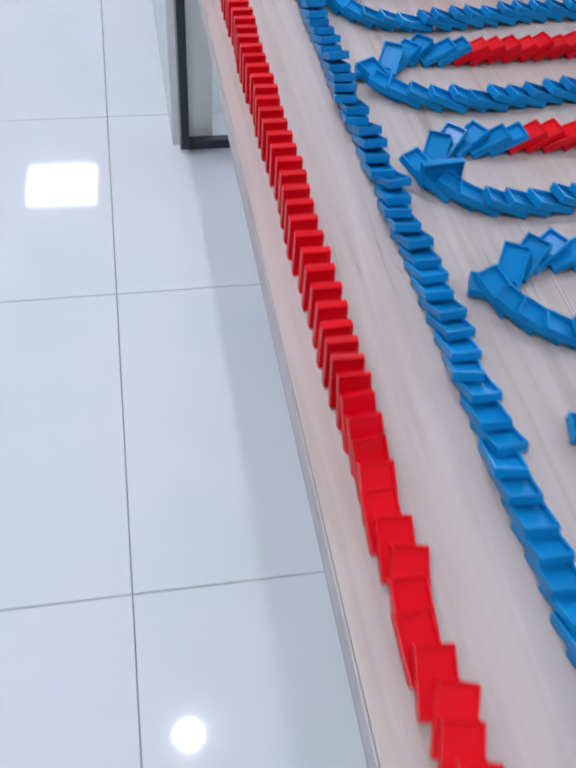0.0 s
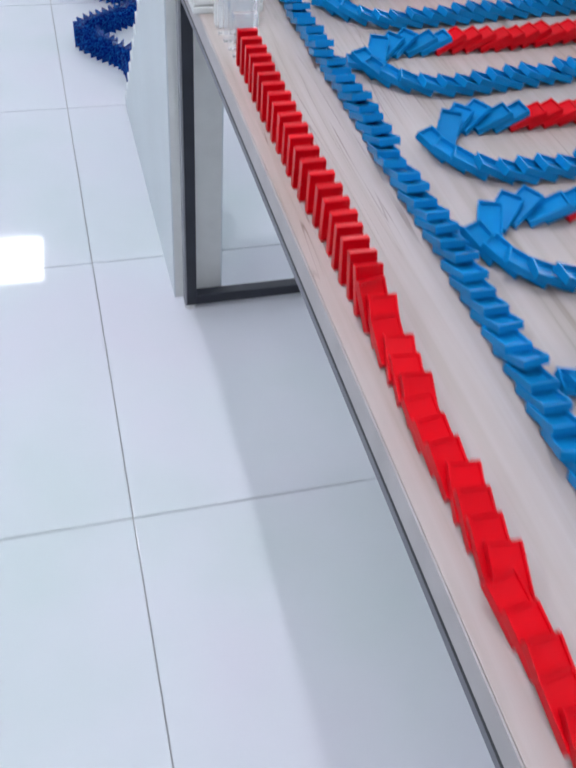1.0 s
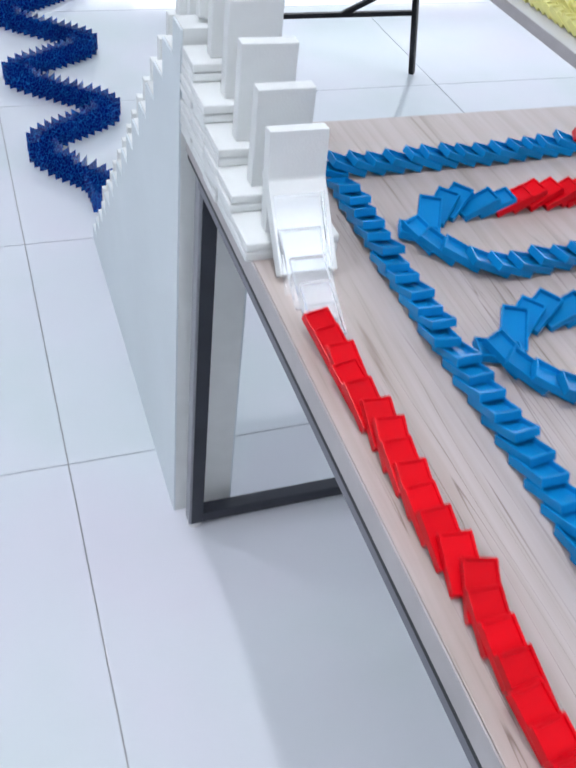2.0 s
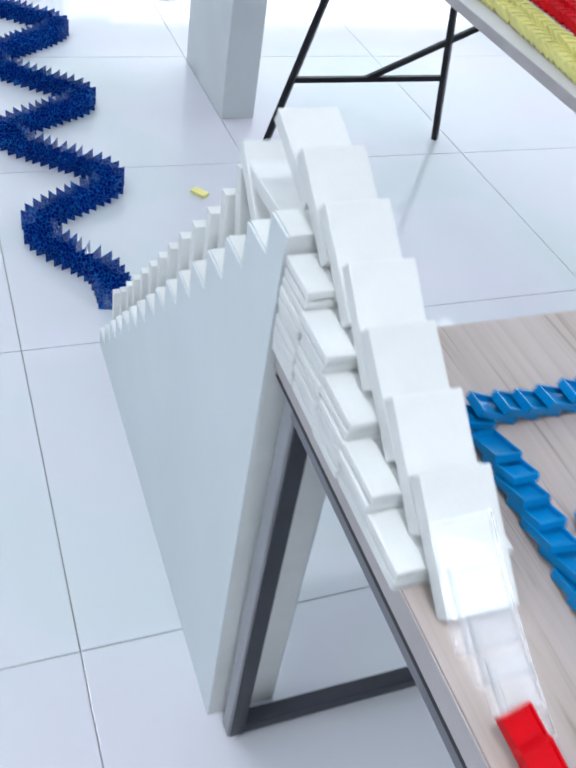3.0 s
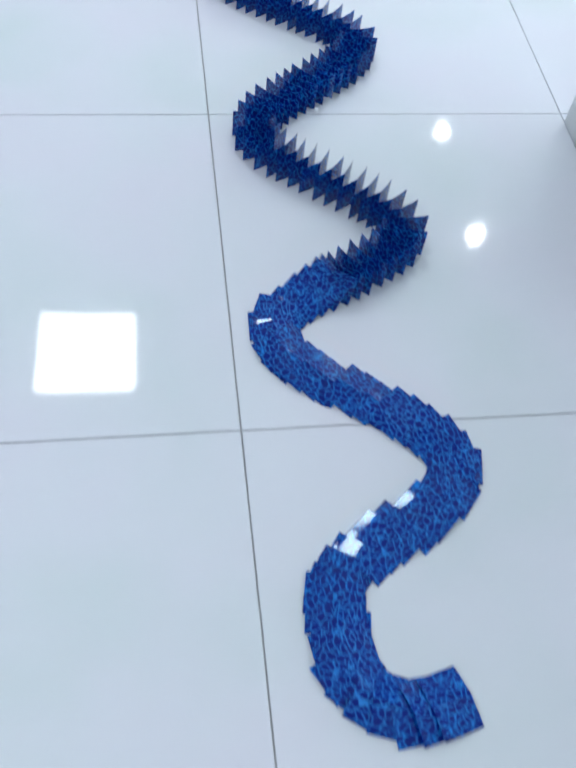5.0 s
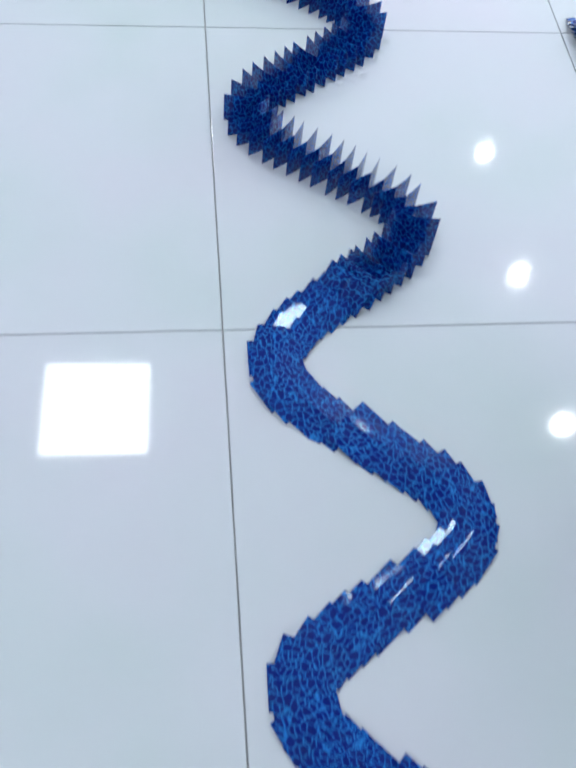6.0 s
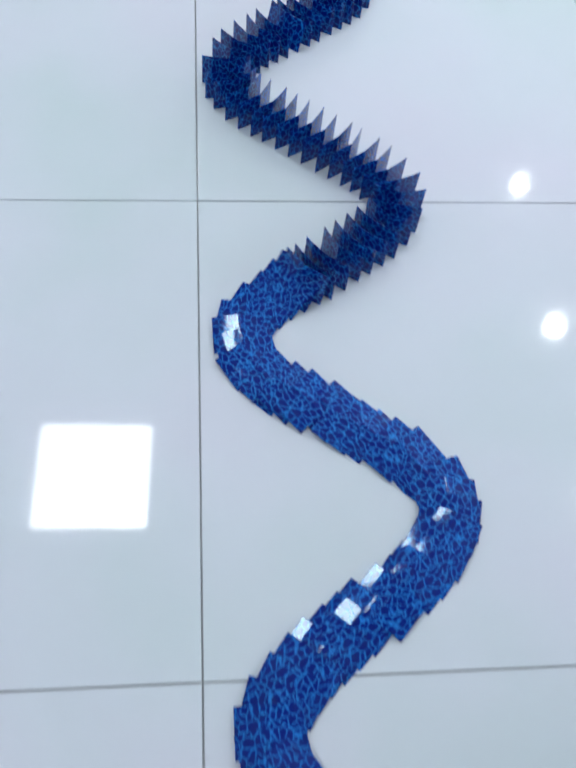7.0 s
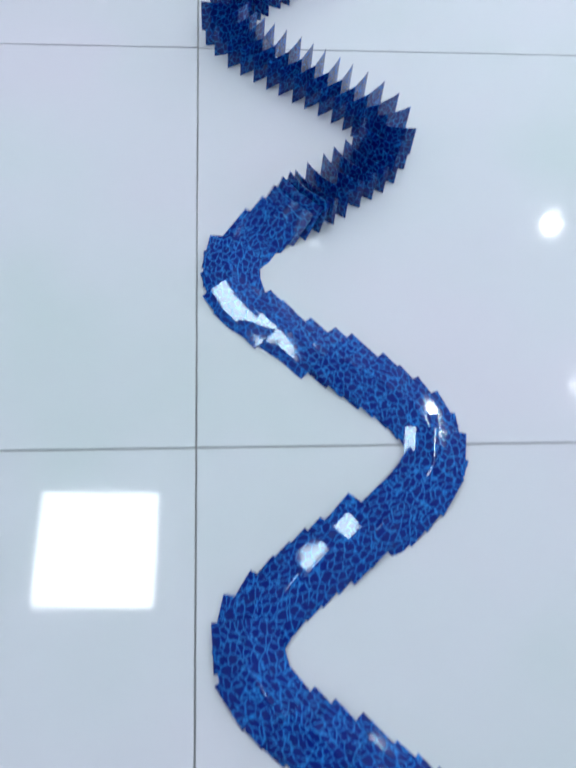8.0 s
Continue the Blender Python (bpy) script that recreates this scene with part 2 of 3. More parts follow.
def glazed_wall(name, along, at, a0, a1, w0, w1, sill, head):
    """A wall with one wide opening glazed by a bright pane. along: 'x' or 'y'."""
    bm = bmesh.new()

    def put(p, q, z0, z1, th0=0.0, th1=0.15, into=None):
        if along == "x":
            return box_bm(p, q, at + th0, at + th1, z0, z1, bm=into)
        return box_bm(at + th0, at + th1, p, q, z0, z1, bm=into)
    put(a0, w0, -0.12, CEIL + 0.15, into=bm)
    put(w1, a1, -0.12, CEIL + 0.15, into=bm)
    put(w0, w1, -0.12, sill, into=bm)
    put(w0, w1, head, CEIL + 0.15, into=bm)
    wall = part(name, bm, WALLPAINT)
    tagged(wall, "plain white wall with a wide shop window", "wall", kind="structure")
    win = empty("window_1" if along == "x" else "window_2")
    tagged(win, "wide shop window bright with daylight", "window", kind="structure")
    part("pane", put(w0, w1, sill, head, 0.10, 0.12), DAY, win)
    n = 4
    for i in range(n + 1):
        p = w0 + (w1 - w0) * i / n
        part("mullion", put(p - 0.02, p + 0.02, sill, head, 0.05, 0.095), SILVER, win)


glazed_wall("wall_north", "x", Y1, X0 - 0.15, X1 + 0.15, 1.4, 7.0, 0.15, 2.7)
glazed_wall("wall_east", "y", X1, Y0, Y1, 0.6, 6.4, 0.15, 2.7)


# fixture for the known panel and for the added fill panels alike
def panel_light(x, y):
    e = empty("ceiling_panel_light", pose(x, y, CEIL, 0, 0, -1.7))
    part("diffuser", box_bm(-0.273, 0.273, -0.273, 0.273, -0.022, -0.004, 0.002), LAMP, e, "lit white diffuser")
    for s in (-1, 1):
        part("frame_bar", box_bm(-0.298, 0.298, s * 0.286 - 0.012, s * 0.286 + 0.012, -0.026, 0.0, 0.002), WHITEPLASTIC, e)
        part("frame_bar", box_bm(s * 0.286 - 0.012, s * 0.286 + 0.012, -0.273, 0.273, -0.026, 0.0, 0.002), WHITEPLASTIC, e)
    return tagged(e, "square lit ceiling panel light in white frame, mostly added as fill", "ceiling light", "ceiling panel lights")


for px, py in PANELS_AND_FILL:
    panel_light(px, py)


def downlight(x, y):
    e = empty("downlight", pose(x, y, CEIL))
    bm = bmesh.new()
    bmesh.ops.create_cone(bm, cap_ends=True, segments=32, radius1=0.043, radius2=0.048, depth=0.012, matrix=Matrix.Translation((0, 0, -0.008)))
    part("lens", bm, SPOT, e, "lit round lens")
    bm = bmesh.new()
    vs = []
    for r, z in ((0.048, -0.016), (0.066, -0.014), (0.068, -0.002), (0.048, -0.002)):
        vs.append([bm.verts.new((r * math.cos(a), r * math.sin(a), z)) for a in (i * math.tau / 32 for i in range(32))])
    for k in range(4):
        for i in range(32):
            bm.faces.new((vs[k][i], vs[k][(i + 1) % 32], vs[(k + 1) % 4][(i + 1) % 32], vs[(k + 1) % 4][i]))
    part("trim_ring", bm, WHITEPLASTIC, e)
    return tagged(e, "small round recessed downlight, lit", "downlight", "ceiling downlights")


for px, py in DOWNLIGHTS:
    downlight(px, py)

column = part("column", box_bm(0.801, 0.918, 1.895, 2.375, 0, CEIL, 0.003), COLUMN)
tagged(column, "narrow pale grey painted wall pier on the floor", "column", kind="structure")

# ---------------------------------------------------------------- tables
TOP = 0.812
TX0, TX1, TY0, TY1 = 0.190, 1.05, -3.2, -0.171


def long_table():
    e = empty("long_table", pose(0, 0, 0))
    part("tabletop", box_bm(TX0 + 0.001, TX1, TY0, TY1 - 0.001, TOP - 0.030, TOP, 0.0012), WOOD, e, "greyed oak laminate tabletop")
    part("edge_band", box_bm(TX0 - 0.001, TX0 + 0.0005, TY0, TY1, TOP - 0.0298, TOP - 0.001), EDGE, e, "grey edge band")
    part("edge_band", box_bm(TX0, TX1, TY1 - 0.0008, TY1 + 0.001, TOP - 0.0298, TOP - 0.001), EDGE, e, "grey edge band")
    zt = TOP - 0.0402
    r, rz = 0.027, 0.022
    # solid black strip painted in as the shade between top and rail
    part("shadow_gap", box_bm(TX0 + 0.0008, TX0 + 0.02, TY0 + 0.01, TY1 - 0.004, TOP - 0.0400, TOP - 0.0302), BLACK, e, "black strip standing for the shade in the gap under the top")
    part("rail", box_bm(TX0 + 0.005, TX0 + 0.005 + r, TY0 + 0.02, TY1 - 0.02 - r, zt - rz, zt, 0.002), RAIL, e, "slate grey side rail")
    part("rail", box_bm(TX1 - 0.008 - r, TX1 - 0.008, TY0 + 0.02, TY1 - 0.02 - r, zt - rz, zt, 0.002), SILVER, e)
    for y in (TY1 - 0.02 - r, TY0 + 0.02):
        leg = part("leg_frame", box_bm(TX0 + 0.008, TX0 + 0.008 + r, y, y + r, 0.012, zt, 0.002), SILVER, e, "silver grey leg frame with dark inner faces")
        part("upright", box_bm(TX1 - 0.008 - r, TX1 - 0.008, y, y + r, 0.012, zt, 0.002), SILVER, leg)
        part("foot_bar", box_bm(TX0 + 0.0085 + r, TX1 - 0.0085 - r, y, y + r, 0.012, 0.012 + r, 0.002), STEEL, leg, "dark steel foot bar")
        part("top_bar", box_bm(TX0 + 0.0085 + r, TX1 - 0.0085 - r, y, y + r, zt - r, zt, 0.002), STEEL, leg)
        part("dark_insert", box_bm(TX0 + 0.0125, TX0 + 0.0078 + r, y - 0.003, y - 0.0005, 0.016, zt - 0.004), STEEL, leg, "dark strip on the leg")
        for x in (TX0 + 0.008 + r / 2, TX1 - 0.008 - r / 2):
            bm = bmesh.new()
            bmesh.ops.create_cone(bm, cap_ends=True, segments=16, radius1=0.014, radius2=0.011, depth=0.012, matrix=Matrix.Translation((x, y + r / 2, 0.006)))
            part("foot", bm, WHITEPLASTIC, leg)
    return tagged(e, "long oak-topped table on grey steel frame legs", "table", "tables")


long_table()


def trestle_table():
    """Second table: white top on thin black splayed trestle legs."""
    e = empty("trestle_table")
    x0, x1, y0, y1, z1 = 0.945, 1.62, -0.06, 1.60, 0.80
    part("tabletop", box_bm(x0, x1, y0, y1, z1 - 0.022, z1, 0.0015), WHITETOP, e, "white laminate tabletop")
    part("edge_band", box_bm(x0 - 0.0025, x0 - 0.0003, y0, y1, z1 - 0.0218, z1 - 0.001), EDGE, e, "grey edge band")
    zb = z1 - 0.0225
    for ys, yt in ((1.703, 1.555), (-0.16, -0.02)):
        def at(xf, xt, z):
            k = z / zb
            return (xf + (xt - xf) * k, ys + (yt - ys) * k, z)
        fr = part("trestle", bar_bm(at(0.895, 1.03, 0.0), at(0.895, 1.03, zb), 0.02), BLACK, e, "thin black steel trestle")
        part("leg", bar_bm(at(1.542, 1.355, 0.0), at(1.542, 1.355, zb), 0.02), BLACK, fr)
        part("crossbar", bar_bm(at(0.938, 0.938, 0.25), at(1.482, 1.482, 0.25), 0.017), BLACK, fr)
        part("brace", bar_bm(at(1.195, 1.195, 0.25), at(1.60, 1.60, 0.465), 0.017), BLACK, fr)
    return tagged(e, "white-topped table on thin black trestle legs", "table", "tables")


trestle_table()

# ---------------------------------------------------------------- dominoes
DW, DT, DH = 0.0285, 0.0095, 0.050


def domino_mesh(name, mat, w=DW, t=DT, h=DH, tray=True, hollow=0.30):
    """Upright domino, moulded hollow: a deep tray in its rear face."""
    bm = box_bm(-w / 2, w / 2, -t / 2, t / 2, 0, h, min(w, t) * 0.07)
    if tray:
        big = [f for f in bm.faces if f.normal.y < -0.9 and f.calc_area() > 0.5 * w * h]
        for f in big:
            bmesh.ops.inset_region(bm, faces=[f], thickness=w * 0.075)
            bmesh.ops.inset_region(bm, faces=[f], thickness=w * 0.02)
            for v in f.verts:
                v.co.y += t * hollow
    return mesh_of(name, bm, mat)


RED_ME = domino_mesh("red_domino", RED, hollow=0.20)
BLUE_ME = domino_mesh("blue_domino", BLUE, hollow=0.5)
YELLOW_ME = domino_mesh("yellow_domino", YELLOW)


def tip(x, y, z, heading, angle, depth):
    """Pose of an upright thing of that depth, tipped forward by angle over its front foot; heading: degrees from +y, anticlockwise."""
    return pose(x, y, z, 0, 0, heading) @ pose(0, depth / 2, 0, -angle) @ pose(0, -depth / 2, 0)


rng = random.Random(7)


def along(points, step):
    """Places and headings at even steps along a smooth line through points."""
    pts = [Vector((*p, 0)) for p in points]
    dense = []
    for i in range(len(pts) - 1):
        p0, p1, p2, p3 = pts[max(i - 1, 0)], pts[i], pts[i + 1], pts[min(i + 2, len(pts) - 1)]
        for k in range(24):
            u = k / 24
            dense.append(0.5 * (2 * p1 + (p2 - p0) * u + (2 * p0 - 5 * p1 + 4 * p2 - p3) * u * u + (3 * p1 - p0 - 3 * p2 + p3) * u ** 3))
    dense.append(pts[-1])
    out, walked, due = [], 0.0, 0.0
    for a, b in zip(dense, dense[1:]):
        d = (b - a).length
        while due <= walked + d and d > 0:
            q = a + (b - a) * ((due - walked) / d)
            out.append((q.x, q.y, math.degrees(math.atan2(-(b - a).x, (b - a).y)), due))
            due += step
        walked += d
    return out


def fallen_run(points, group, split=None, z=TOP, step=0.0268, meshes=(BLUE_ME, RED_ME), lean=70):
    """A run of dominoes that has already fallen, each lying on the next. split: metres after which the colour changes."""
    for x, y, h, s in along(points, step):
        second = split is not None and s > split
        me = meshes[1] if second else meshes[0]
        colour = {"red_domino": "red", "blue_domino": "blue", "yellow_domino": "yellow"}[me.name.split(".")[0]]
        ob = shared(colour + "_domino", me, tip(x + rng.uniform(-.0015, .0015), y + rng.uniform(-.0015, .0015), z + 0.0005, h + rng.gauss(0, 4), lean + rng.gauss(0, 1.5), DT))
        tagged(ob, colour + " plastic toy domino fallen against the next on the table", "domino", group)


# the long blue line, then across the table's end
fallen_run([(0.343, -0.335), (0.338, -0.55), (0.342, -1.0), (0.344, -1.45), (0.352, -2.1), (0.358, -2.75)], "fallen blue line")
fallen_run([(0.62, -0.428), (0.70, -0.425), (0.775, -0.405), (0.80, -0.36), (0.76, -0.318), (0.70, -0.305), (0.56, -0.312), (0.40, -0.316), (0.345, -0.318)],
           "fallen end line", 0.29, meshes=(RED_ME, BLUE_ME))
# the zigzag field beside it: each bend comes in red, turns in blue and goes out again
for k, ty in enumerate((-0.451, -0.668, -0.891, -1.095, -1.322, -1.545, -1.763, -1.955, -2.15)):
    dx = (0, -0.008, 0.010, -0.014, -0.004, -0.004, 0.014, 0.045, 0.05)[k]
    fallen_run([(0.90 + dx, ty - 0.072), (0.70 + dx, ty - 0.085), (0.54 + dx, ty - 0.104), (0.475 + dx, ty - 0.103), (0.430 + dx, ty - 0.078), (0.408 + dx, ty - 0.048), (0.400 + dx, ty - 0.036)],
               "fallen zigzag field")
    fallen_run([(0.412 + dx, ty - 0.020), (0.420 + dx, ty - 0.004), (0.440 + dx, ty + 0.010), (0.47 + dx, ty + 0.016), (0.62 + dx, ty + 0.024), (0.86 + dx, ty + 0.046)],
               "fallen zigzag field", 0.104, step=0.0238, lean=66)
    # the piece at the turn that missed its neighbour
    if k == 5:
        m = pose(0.412 + dx, ty - 0.056, TOP + 0.0245, 0, 0, 14) @ pose(0, 0, 0, 8, 90, 0) @ pose(0, 0, -DH / 2)
        label = "blue plastic toy domino lying crosswise at a bend"
    elif k == 2:
        continue
    else:
        m = tip(0.425 + dx, ty - 0.030 + 0.004 * (k % 3), TOP + 0.0012, 70 + 7 * (k % 3), 84, DT)
        label = "blue plastic toy domino sticking out at a bend"
    tagged(shared("blue_domino", BLUE_ME, m), label, "domino", "fallen zigzag field")

# on the second table: a yellow run and a red run
for gx, me in ((1.00, YELLOW_ME), (1.05, YELLOW_ME), (1.13, RED_ME), (1.18, RED_ME), (1.28, YELLOW_ME)):
    colour = me.name.split("_")[0]
    fallen_run([(gx, 0.02), (gx - 0.012, 0.4), (gx + 0.004, 0.8), (gx - 0.03, 1.2), (gx, 1.5)], "fallen runs on the second table", z=0.80, meshes=(me, me), step=0.021)

stray = shared("yellow_domino", YELLOW_ME, pose(0.597, 1.427, DT / 2 + 0.0003, 90, 0, 38) @ pose(0, 0, -DH / 2))
tagged(stray, "single yellow plastic domino lying on the tiles", "domino")

# ---------------------------------------------------------------- falling line of red dominoes
RX = 0.2245
FRONT_RED = [(-2.9, -1.2), (-1.90, 0.0), (-1.49, 0.5), (-1.15, 0.97), (-0.78, 1.44), (-0.64, 1.66)]


def lerp(table, v):
    for (a, ta), (b, tb) in zip(table, table[1:]):
        if v <= b:
            return ta + (tb - ta) * (v - a) / (b - a)
    (a, ta), (b, tb) = table[-2:]
    return ta + (tb - ta) * (v - a) / (b - a)


MOVES = []


def fall(ob, x, y, z, heading, depth, t0, span, angle, start=0.0, stages=(0.16, 0.5, 1.0), twist=0.0, slide=(0.0, 0.0)):
    """Notes the fall of one piece: upright, then tipped over within span seconds."""
    def at(k):
        return tip(x + slide[0] * k, y + slide[1] * k, z, heading + twist * k, start + (angle - start) * k, depth)
    if t0 + span <= 0.04:
        ob.matrix_basis = at(1.0)
        return
    rows = [(0.0, at(0))] if t0 > 0.04 else []
    used = {frame(0.0)} if rows else set()
    times = [(max(t0, 0.0), 0.0 if t0 >= 0 else min(1.0, -t0 / span))] + [(t0 + span * (i + 1) / len(stages), s) for i, s in enumerate(stages)]
    for t, s in times:
        if t < 0 or t > 7.96 or frame(t) in used:
            continue
        used.add(frame(t))
        rows.append((t, at(s)))
    last = rows[-1][1]
    if frame(rows[0][0]) > 1:
        rows.insert(0, (0.0, rows[0][1]))
    rows.append((8.0, last if t0 + span < 7.96 else at(max(0.0, min(1.0, (8.0 - t0) / span)))))
    ob.matrix_basis = rows[0][1]
    MOVES.append((ob, rows))


for i in range(84):
    y = -0.655 - 0.0262 * i
    t0 = lerp(FRONT_RED, y) - 0.02
    wave = 0.004 * math.sin(i * 0.9) + 0.003 * math.sin(i * 0.37 + 1)
    ob = shared("red_domino", RED_ME, Matrix())
    tagged(ob, "red plastic toy domino in a line along the table edge", "domino", "red domino line")
    fall(ob, RX + 0.0075 * (-0.655 - y) + rng.uniform(-.001, .001) + 0.3 * wave, y, TOP + 0.0005, rng.gauss(0, 1.5), DT, t0 - 0.03, 0.29, 70 + rng.gauss(0, 1.5), twist=rng.gauss(0, 5) + wave * 1500)

# ---------------------------------------------------------------- clear acrylic pieces
for i, (y, w, h) in enumerate(((-0.628, 0.034, 0.062), (-0.604, 0.040, 0.074), (-0.578, 0.047, 0.088), (-0.551, 0.055, 0.104))):
    me = domino_mesh("clear_domino", ACRYLIC, w, 0.009, h)
    ob = shared("clear_domino", me, Matrix())
    ob.visible_shadow = False
    tagged(ob, "clear acrylic block taller than the red dominoes", "domino", "clear blocks")
    fall(ob, 0.229 + 0.0015 * i, y, TOP + 0.0005, 0, 0.009, 1.70 + 0.045 * i, 0.22, (66, 62, 58, 54)[i])

# ---------------------------------------------------------------- foam stairs
SX0, SX1 = 0.180, 0.290


def up_stairs():
    """Rising steps of stacked foam bricks at the end of the long table."""
    for k in range(5):
        e = empty("foam_step", pose(0, -0.482 + 0.062 * k, TOP))
        for j in range(2 * k + 2):
            z0 = j * 0.01175
            jit = rng.uniform(-0.0018, 0.0018)
            top = j >= 2 * k
            part("foam_brick", box_bm(SX0 + jit, SX1 + jit, rng.uniform(0.0004, 0.0022), 0.0605 + (0.006 if top and k < 4 else 0), z0 + (0.0005 if j else 0.0002), z0 + 0.0115, 0.0027), FOAM, e)
        tagged(e, "stack of %s white foam bricks forming a rising step" % ("one", "two", "three", "four", "five")[k] if k else "single white foam brick forming the first step", "foam steps", "rising foam steps")


up_stairs()
STEPS = [(-0.168, 0.947)] + [(-0.124 + 0.0613 * j, 0.8965 - 0.0606 * j) for j in range(15)]


def down_stairs():
    """A foam-board staircase from the table's end down to the floor."""
    e = empty("foam_staircase", pose(0, 0, 0))
    for i, (y, z) in enumerate(STEPS):
        y1 = STEPS[i + 1][0] if i + 1 < len(STEPS) else y + 0.0613
        part("tread_column", box_bm(SX0 + 0.003, SX1 + 0.002, y + (0.0015 if i else 0), y1 + 0.0005, 0.0005, z, 0.0008), FOAM, e)
    out = [(STEPS[0][0], 0.0005)]
    for i, (y, z) in enumerate(STEPS):
        y1 = STEPS[i + 1][0] if i + 1 < len(STEPS) else y + 0.0613
        out += [(y, z - 0.0015), (y1, z - 0.0015)]
    out.append((out[-1][0], 0.0005))
    for x0, x1 in ((SX0, SX0 + 0.0028), (SX1 + 0.0022, SX1 + 0.005)):
        b = bmesh.new()
        va = [b.verts.new((x0, y, z)) for y, z in out]
        vb = [b.verts.new((x1, y, z)) for y, z in out]
        b.faces.new(va)
        b.faces.new(vb[::-1])
        for i in range(len(out)):
            b.faces.new((va[i], vb[i], vb[(i + 1) % len(out)], va[(i + 1) % len(out)]))
        bmesh.ops.recalc_face_normals(b, faces=b.faces)
        part("side_board", b, SHADED_BOARD, e, "smooth white side board with shade in its colour")
    return tagged(e, "white foam-board staircase leading from table to floor", "staircase")


down_stairs()
SW, ST, SH = 0.066, 0.018, 0.115
SLAB_ME = domino_mesh("foam_slab", FOAM, SW, ST, SH, tray=False)
SCX = 0.2395


def slab(x, y, z, t0, span, angle, label, group):
    ob = shared("foam_slab", SLAB_ME, Matrix())
    tagged(ob, label, "foam slab", group)
    fall(ob, x + rng.uniform(-.001, .001), y, z + 0.0006, rng.gauss(0, .8), ST, t0, span, angle, stages=(0.12, 0.42, 0.8, 1.0))


for m in range(7):
    y, z = -0.523 + 0.062 * m, TOP + (0.0235 * m if m else 0)
    slab(SCX, y + (0.004 if m else 0), z, 1.80 + 0.135 * m, 0.28, 53 if m < 5 else (56, 70)[m - 5], "white foam slab standing on a rising step", "rising foam slabs")
for j in range(15):
    y, z = STEPS[j + 1]
    slab(SCX + 0.002, y + (0.034 if j < 14 else 0.046), z, 2.83 + 0.050 * j, 0.24, 117 if j < 14 else 100, "white foam slab on a descending stair tread", "descending foam slabs")

# ---------------------------------------------------------------- folded cards on the floor
CW, CH, FOLD = 0.0455, 0.063, radians(13)


def card_mesh(fold):
    """A playing-card-sized sheet folded once lengthwise; its ridge points back along the line."""
    bm = bmesh.new()
    t = 0.0004
    dx, dy = CW * math.cos(fold), CW * math.sin(fold)
    curl = 0.0011
    k = math.tan(fold)
    prof = [(-dx, dy), (-dx * 0.66, dy * 0.66 - curl * 0.8), (-dx * 0.33, dy * 0.33 - curl * 0.4), (-0.003, 0.003 * k), (-0.0012, 0.0008 * k), (0.0, 0.0003 * k), (0.0012, 0.0008 * k), (0.003, 0.003 * k),
            (dx * 0.33, dy * 0.33 - curl * 0.4), (dx * 0.66, dy * 0.66 - curl * 0.8), (dx, dy)]
    rows = []
    for off in (0.0, t):
        rows.append([[bm.verts.new((x, y + off, z)) for x, y in prof] for z in (0.0, CH)])
    n = len(prof)
    for r, flip in ((rows[0], False), (rows[1], True)):
        for i in range(n - 1):
            q = (r[0][i], r[0][i + 1], r[1][i + 1], r[1][i])
            bm.faces.new(q[::-1] if flip else q)
    a, b = rows
    for i in range(n - 1):
        bm.faces.new((a[1][i], a[1][i + 1], b[1][i + 1], b[1][i]))
        bm.faces.new((a[0][i + 1], a[0][i], b[0][i], b[0][i + 1]))
    bm.faces.new((a[0][0], a[1][0], b[1][0], b[0][0]))
    bm.faces.new((a[0][-1], b[0][-1], b[1][-1], a[1][-1]))
    bmesh.ops.recalc_face_normals(bm, faces=bm.faces)
    return mesh_of("folded_card", bm, CARD)


CARD_MES = [card_mesh(radians(a)) for a in (8.5, 11.5, 14, 16.5)]
CDEP = 2 * CW * math.sin(FOLD)
BENDS = [(0.100, 1.262), (0.338, 1.480), (0.080, 1.775), (0.349, 2.005), (0.088, 2.300), (0.353, 2.600), (0.070, 2.890),
         (0.340, 3.165), (0.056, 3.470), (0.322, 3.755), (0.052, 4.030), (0.32, 4.31), (0.05, 4.60), (0.31, 4.89), (0.04, 5.18), (0.30, 5.46), (0.03, 5.75)]


def card_line():
    pts = []
    for (xa, ya), (xb, yb) in zip(BENDS, BENDS[1:]):
        for u in (0.0, 0.10, 0.25, 0.5, 0.75, 0.90):
            c = (1 - math.cos(math.pi * u)) / 2
            k = 0.92 * c + 0.08 * u
            if 0 < u < 1:
                pts.append((xa + (xb - xa) * k, ya + (yb - ya) * u + 0.010))
            else:
                pts.append((xa, ya + 0.010))
    return along(pts, 0.0275)


FRONT_CARD = [(0.9, 3.60), (1.14, 3.70), (1.206, 3.80), (1.38, 4.0), (1.610, 4.5), (1.715, 4.7), (2.300, 5.8), (2.462, 6.0), (2.710, 6.5), (2.995, 7.0), (3.300, 7.5), (3.590, 8.0)]
LINE = card_line()
# the first cards are shoved sideways by the last slab: where they stand, and where they end
STAND = along([(0.243, 1.000), (0.237, 1.035), (0.214, 1.078), (0.180, 1.115), (0.145, 1.158), (0.115, 1.205), (0.100, 1.25)], 0.0275)
LIE = along([(0.287, 1.150), (0.235, 1.136), (0.190, 1.130), (0.150, 1.148), (0.119, 1.184), (0.103, 1.226), (0.102, 1.268)], 0.0275)


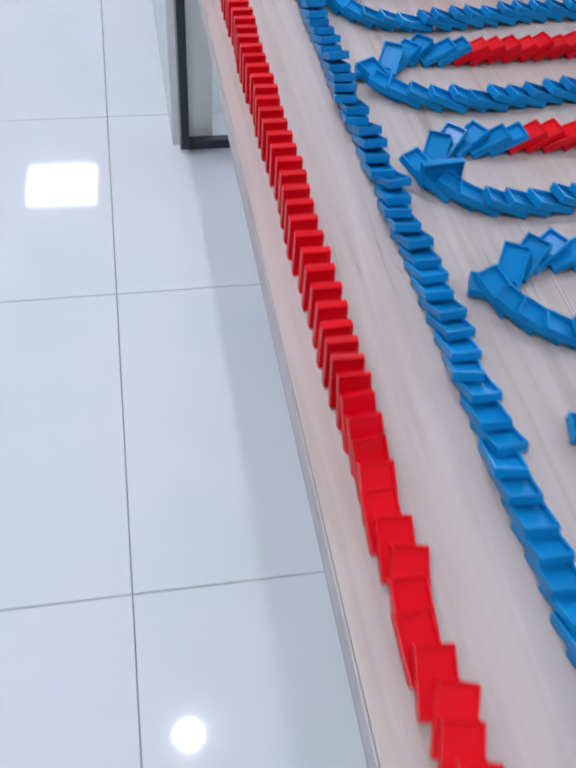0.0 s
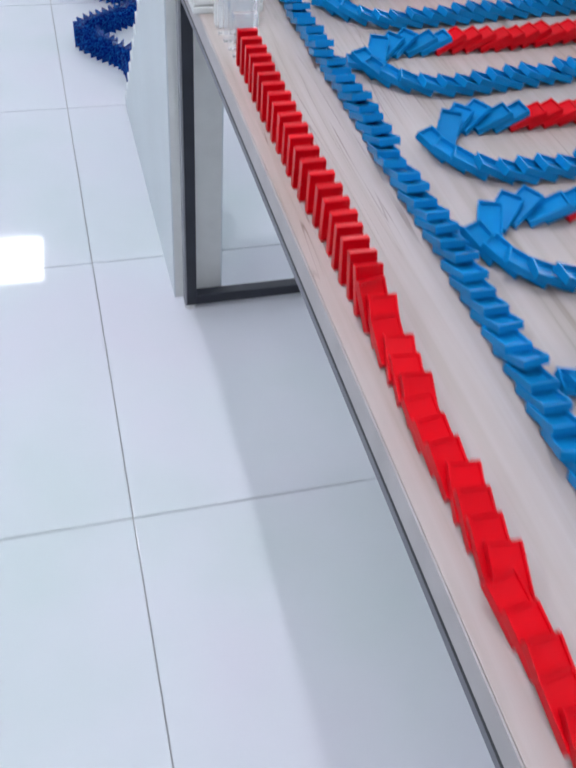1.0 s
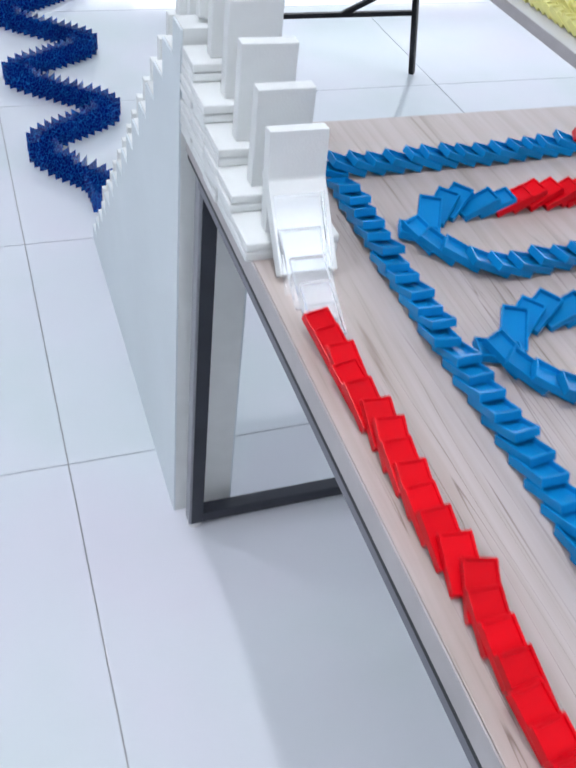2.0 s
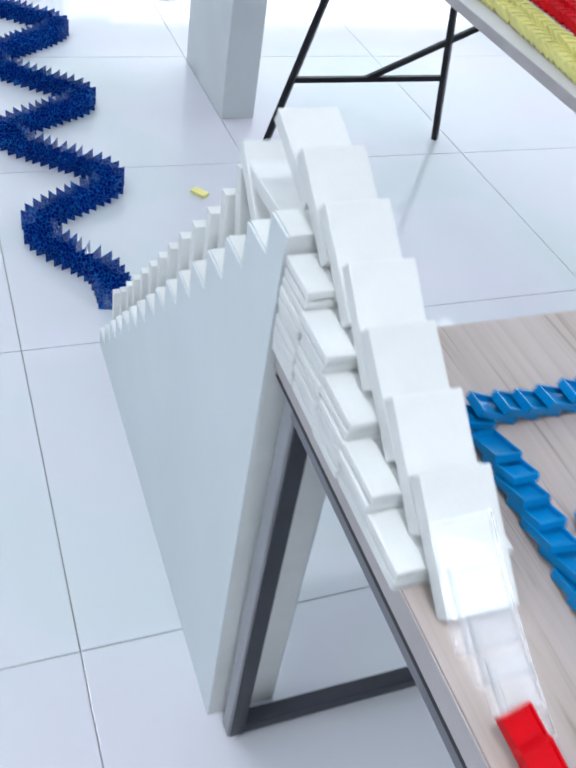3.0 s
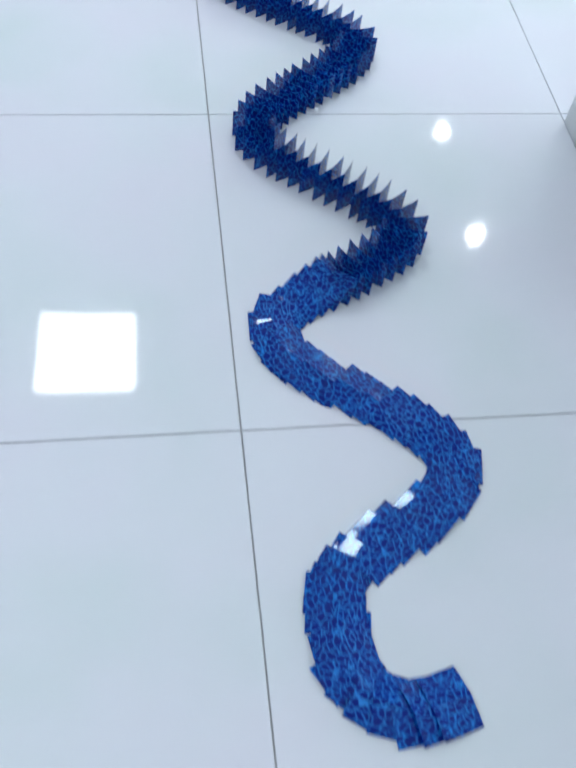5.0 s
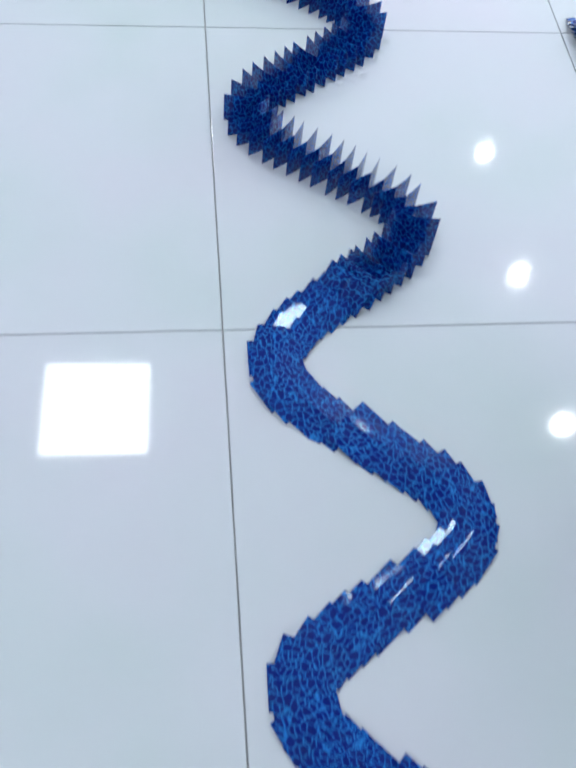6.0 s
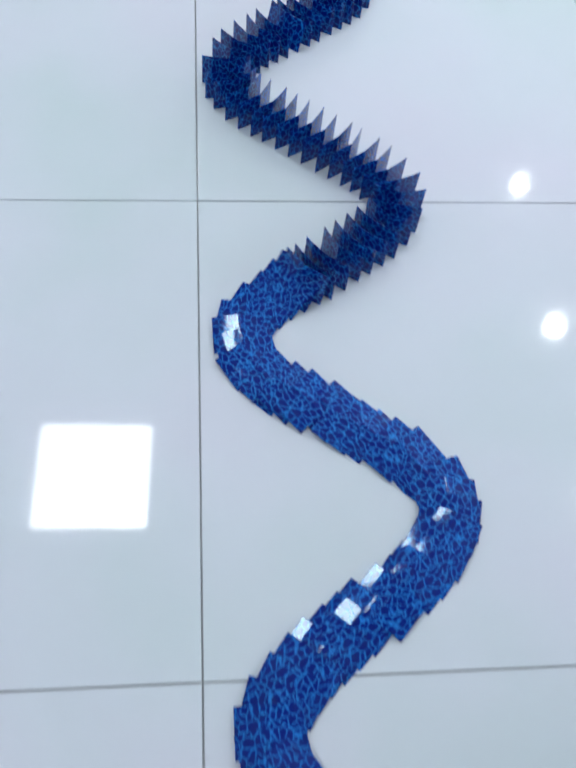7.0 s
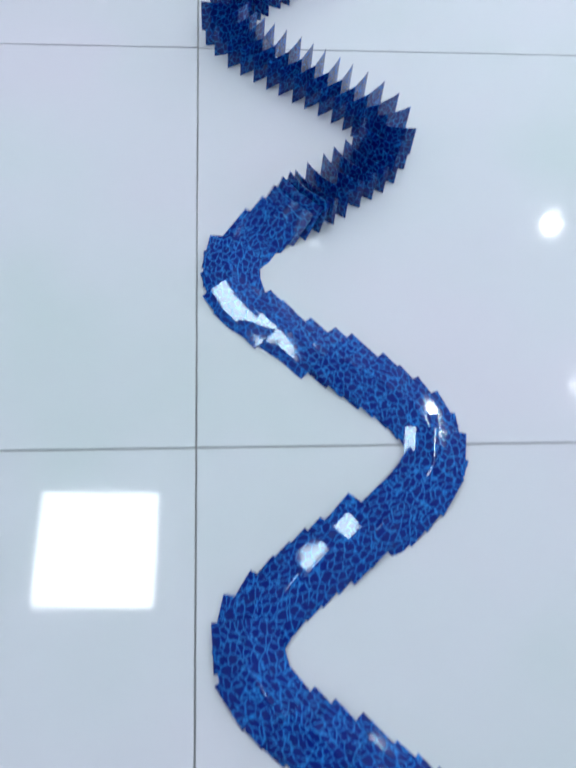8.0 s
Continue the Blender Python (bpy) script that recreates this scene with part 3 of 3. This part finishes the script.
def card(x, y, h, t0, twist=0.0, slide=(0.0, 0.0)):
    ob = shared("folded_card", rng.choice(CARD_MES), Matrix())
    tagged(ob, "glossy blue leopard-print card folded once, standing on the tiles", "card", "folded card line")
    jig = rng.gauss(0, 1.5)
    if t0 > 8.0:
        ob.matrix_basis = tip(x, y, 0.0004, h + jig, 0, CDEP)
    else:
        fall(ob, x, y, 0.0006, h + jig, CDEP, t0, 0.15, 86.6 + rng.uniform(-5.5, 2.6), stages=(0.15, 0.5, 0.85, 1.0), twist=twist + rng.gauss(0, 1.0), slide=slide)


def turn(a, b):
    return (b - a + 180) % 360 - 180


for y in (0.915, 0.936, 0.955, 0.975):
    card(0.2455 + rng.uniform(-.001, .001), y, 0, 3.60 + (y - 0.915) * 1.5, slide=(0.0, (0.93 - y) * 0.8 - 0.018))
for i, (x, y, h, d) in enumerate(STAND):
    fx, fy, fh, _ = LIE[min(len(LIE) - 1, round(i * (len(LIE) - 1) / (len(STAND) - 1)))]
    fh = LIE[min(len(LIE) - 1, round((i + 1.2) * (len(LIE) - 1) / (len(STAND) - 1)))][2] - (9 if i > 0.6 * len(STAND) else 0)
    card(x, y, h, 3.64 + 0.17 * i / len(STAND), turn(h, fh), (fx - x, fy - y))
for i, (x, y, h, d) in enumerate(LINE):
    ahead = LINE[min(i + 2, len(LINE) - 1)][2]
    card(x, y, 0.84 * h, lerp(FRONT_CARD, y) - 0.05, 0.35 * turn(h, ahead), (0.006 if x > 0.21 else -0.008, 0.006))

# a second bunch of blue cards farther along the floor
for i in range(13):
    ob = shared("folded_card", CARD_MES[i % 4], tip(0.866 + 0.0012 * i + rng.uniform(-.003, .003), 3.255 - 0.0125 * i, 0.0006, 180 + rng.gauss(0, 4), 66 + rng.uniform(-3, 3), CDEP))
    tagged(ob, "blue leopard-print card in a short fallen bunch on the tiles", "card", "card bunch")

# ---------------------------------------------------------------- floor tiles
G = 0.0013
tb = bmesh.new()
box_bm(-0.4 + G, 0.4 - G, -0.4 + G, 0.4 - G, -0.0045, 0.0, 0.0008, tb)
TILE_ME = mesh_of("tile", tb, TILE)
for ix in range(-6, 9):
    for iy in range(-7, 12):
        shared("tile", TILE_ME, pose(0.4 + 0.8 * ix, 0.4 + 0.8 * iy, 0), floor)


def motions():
    for ob, rows in MOVES:
        walk(ob, rows)


motions()
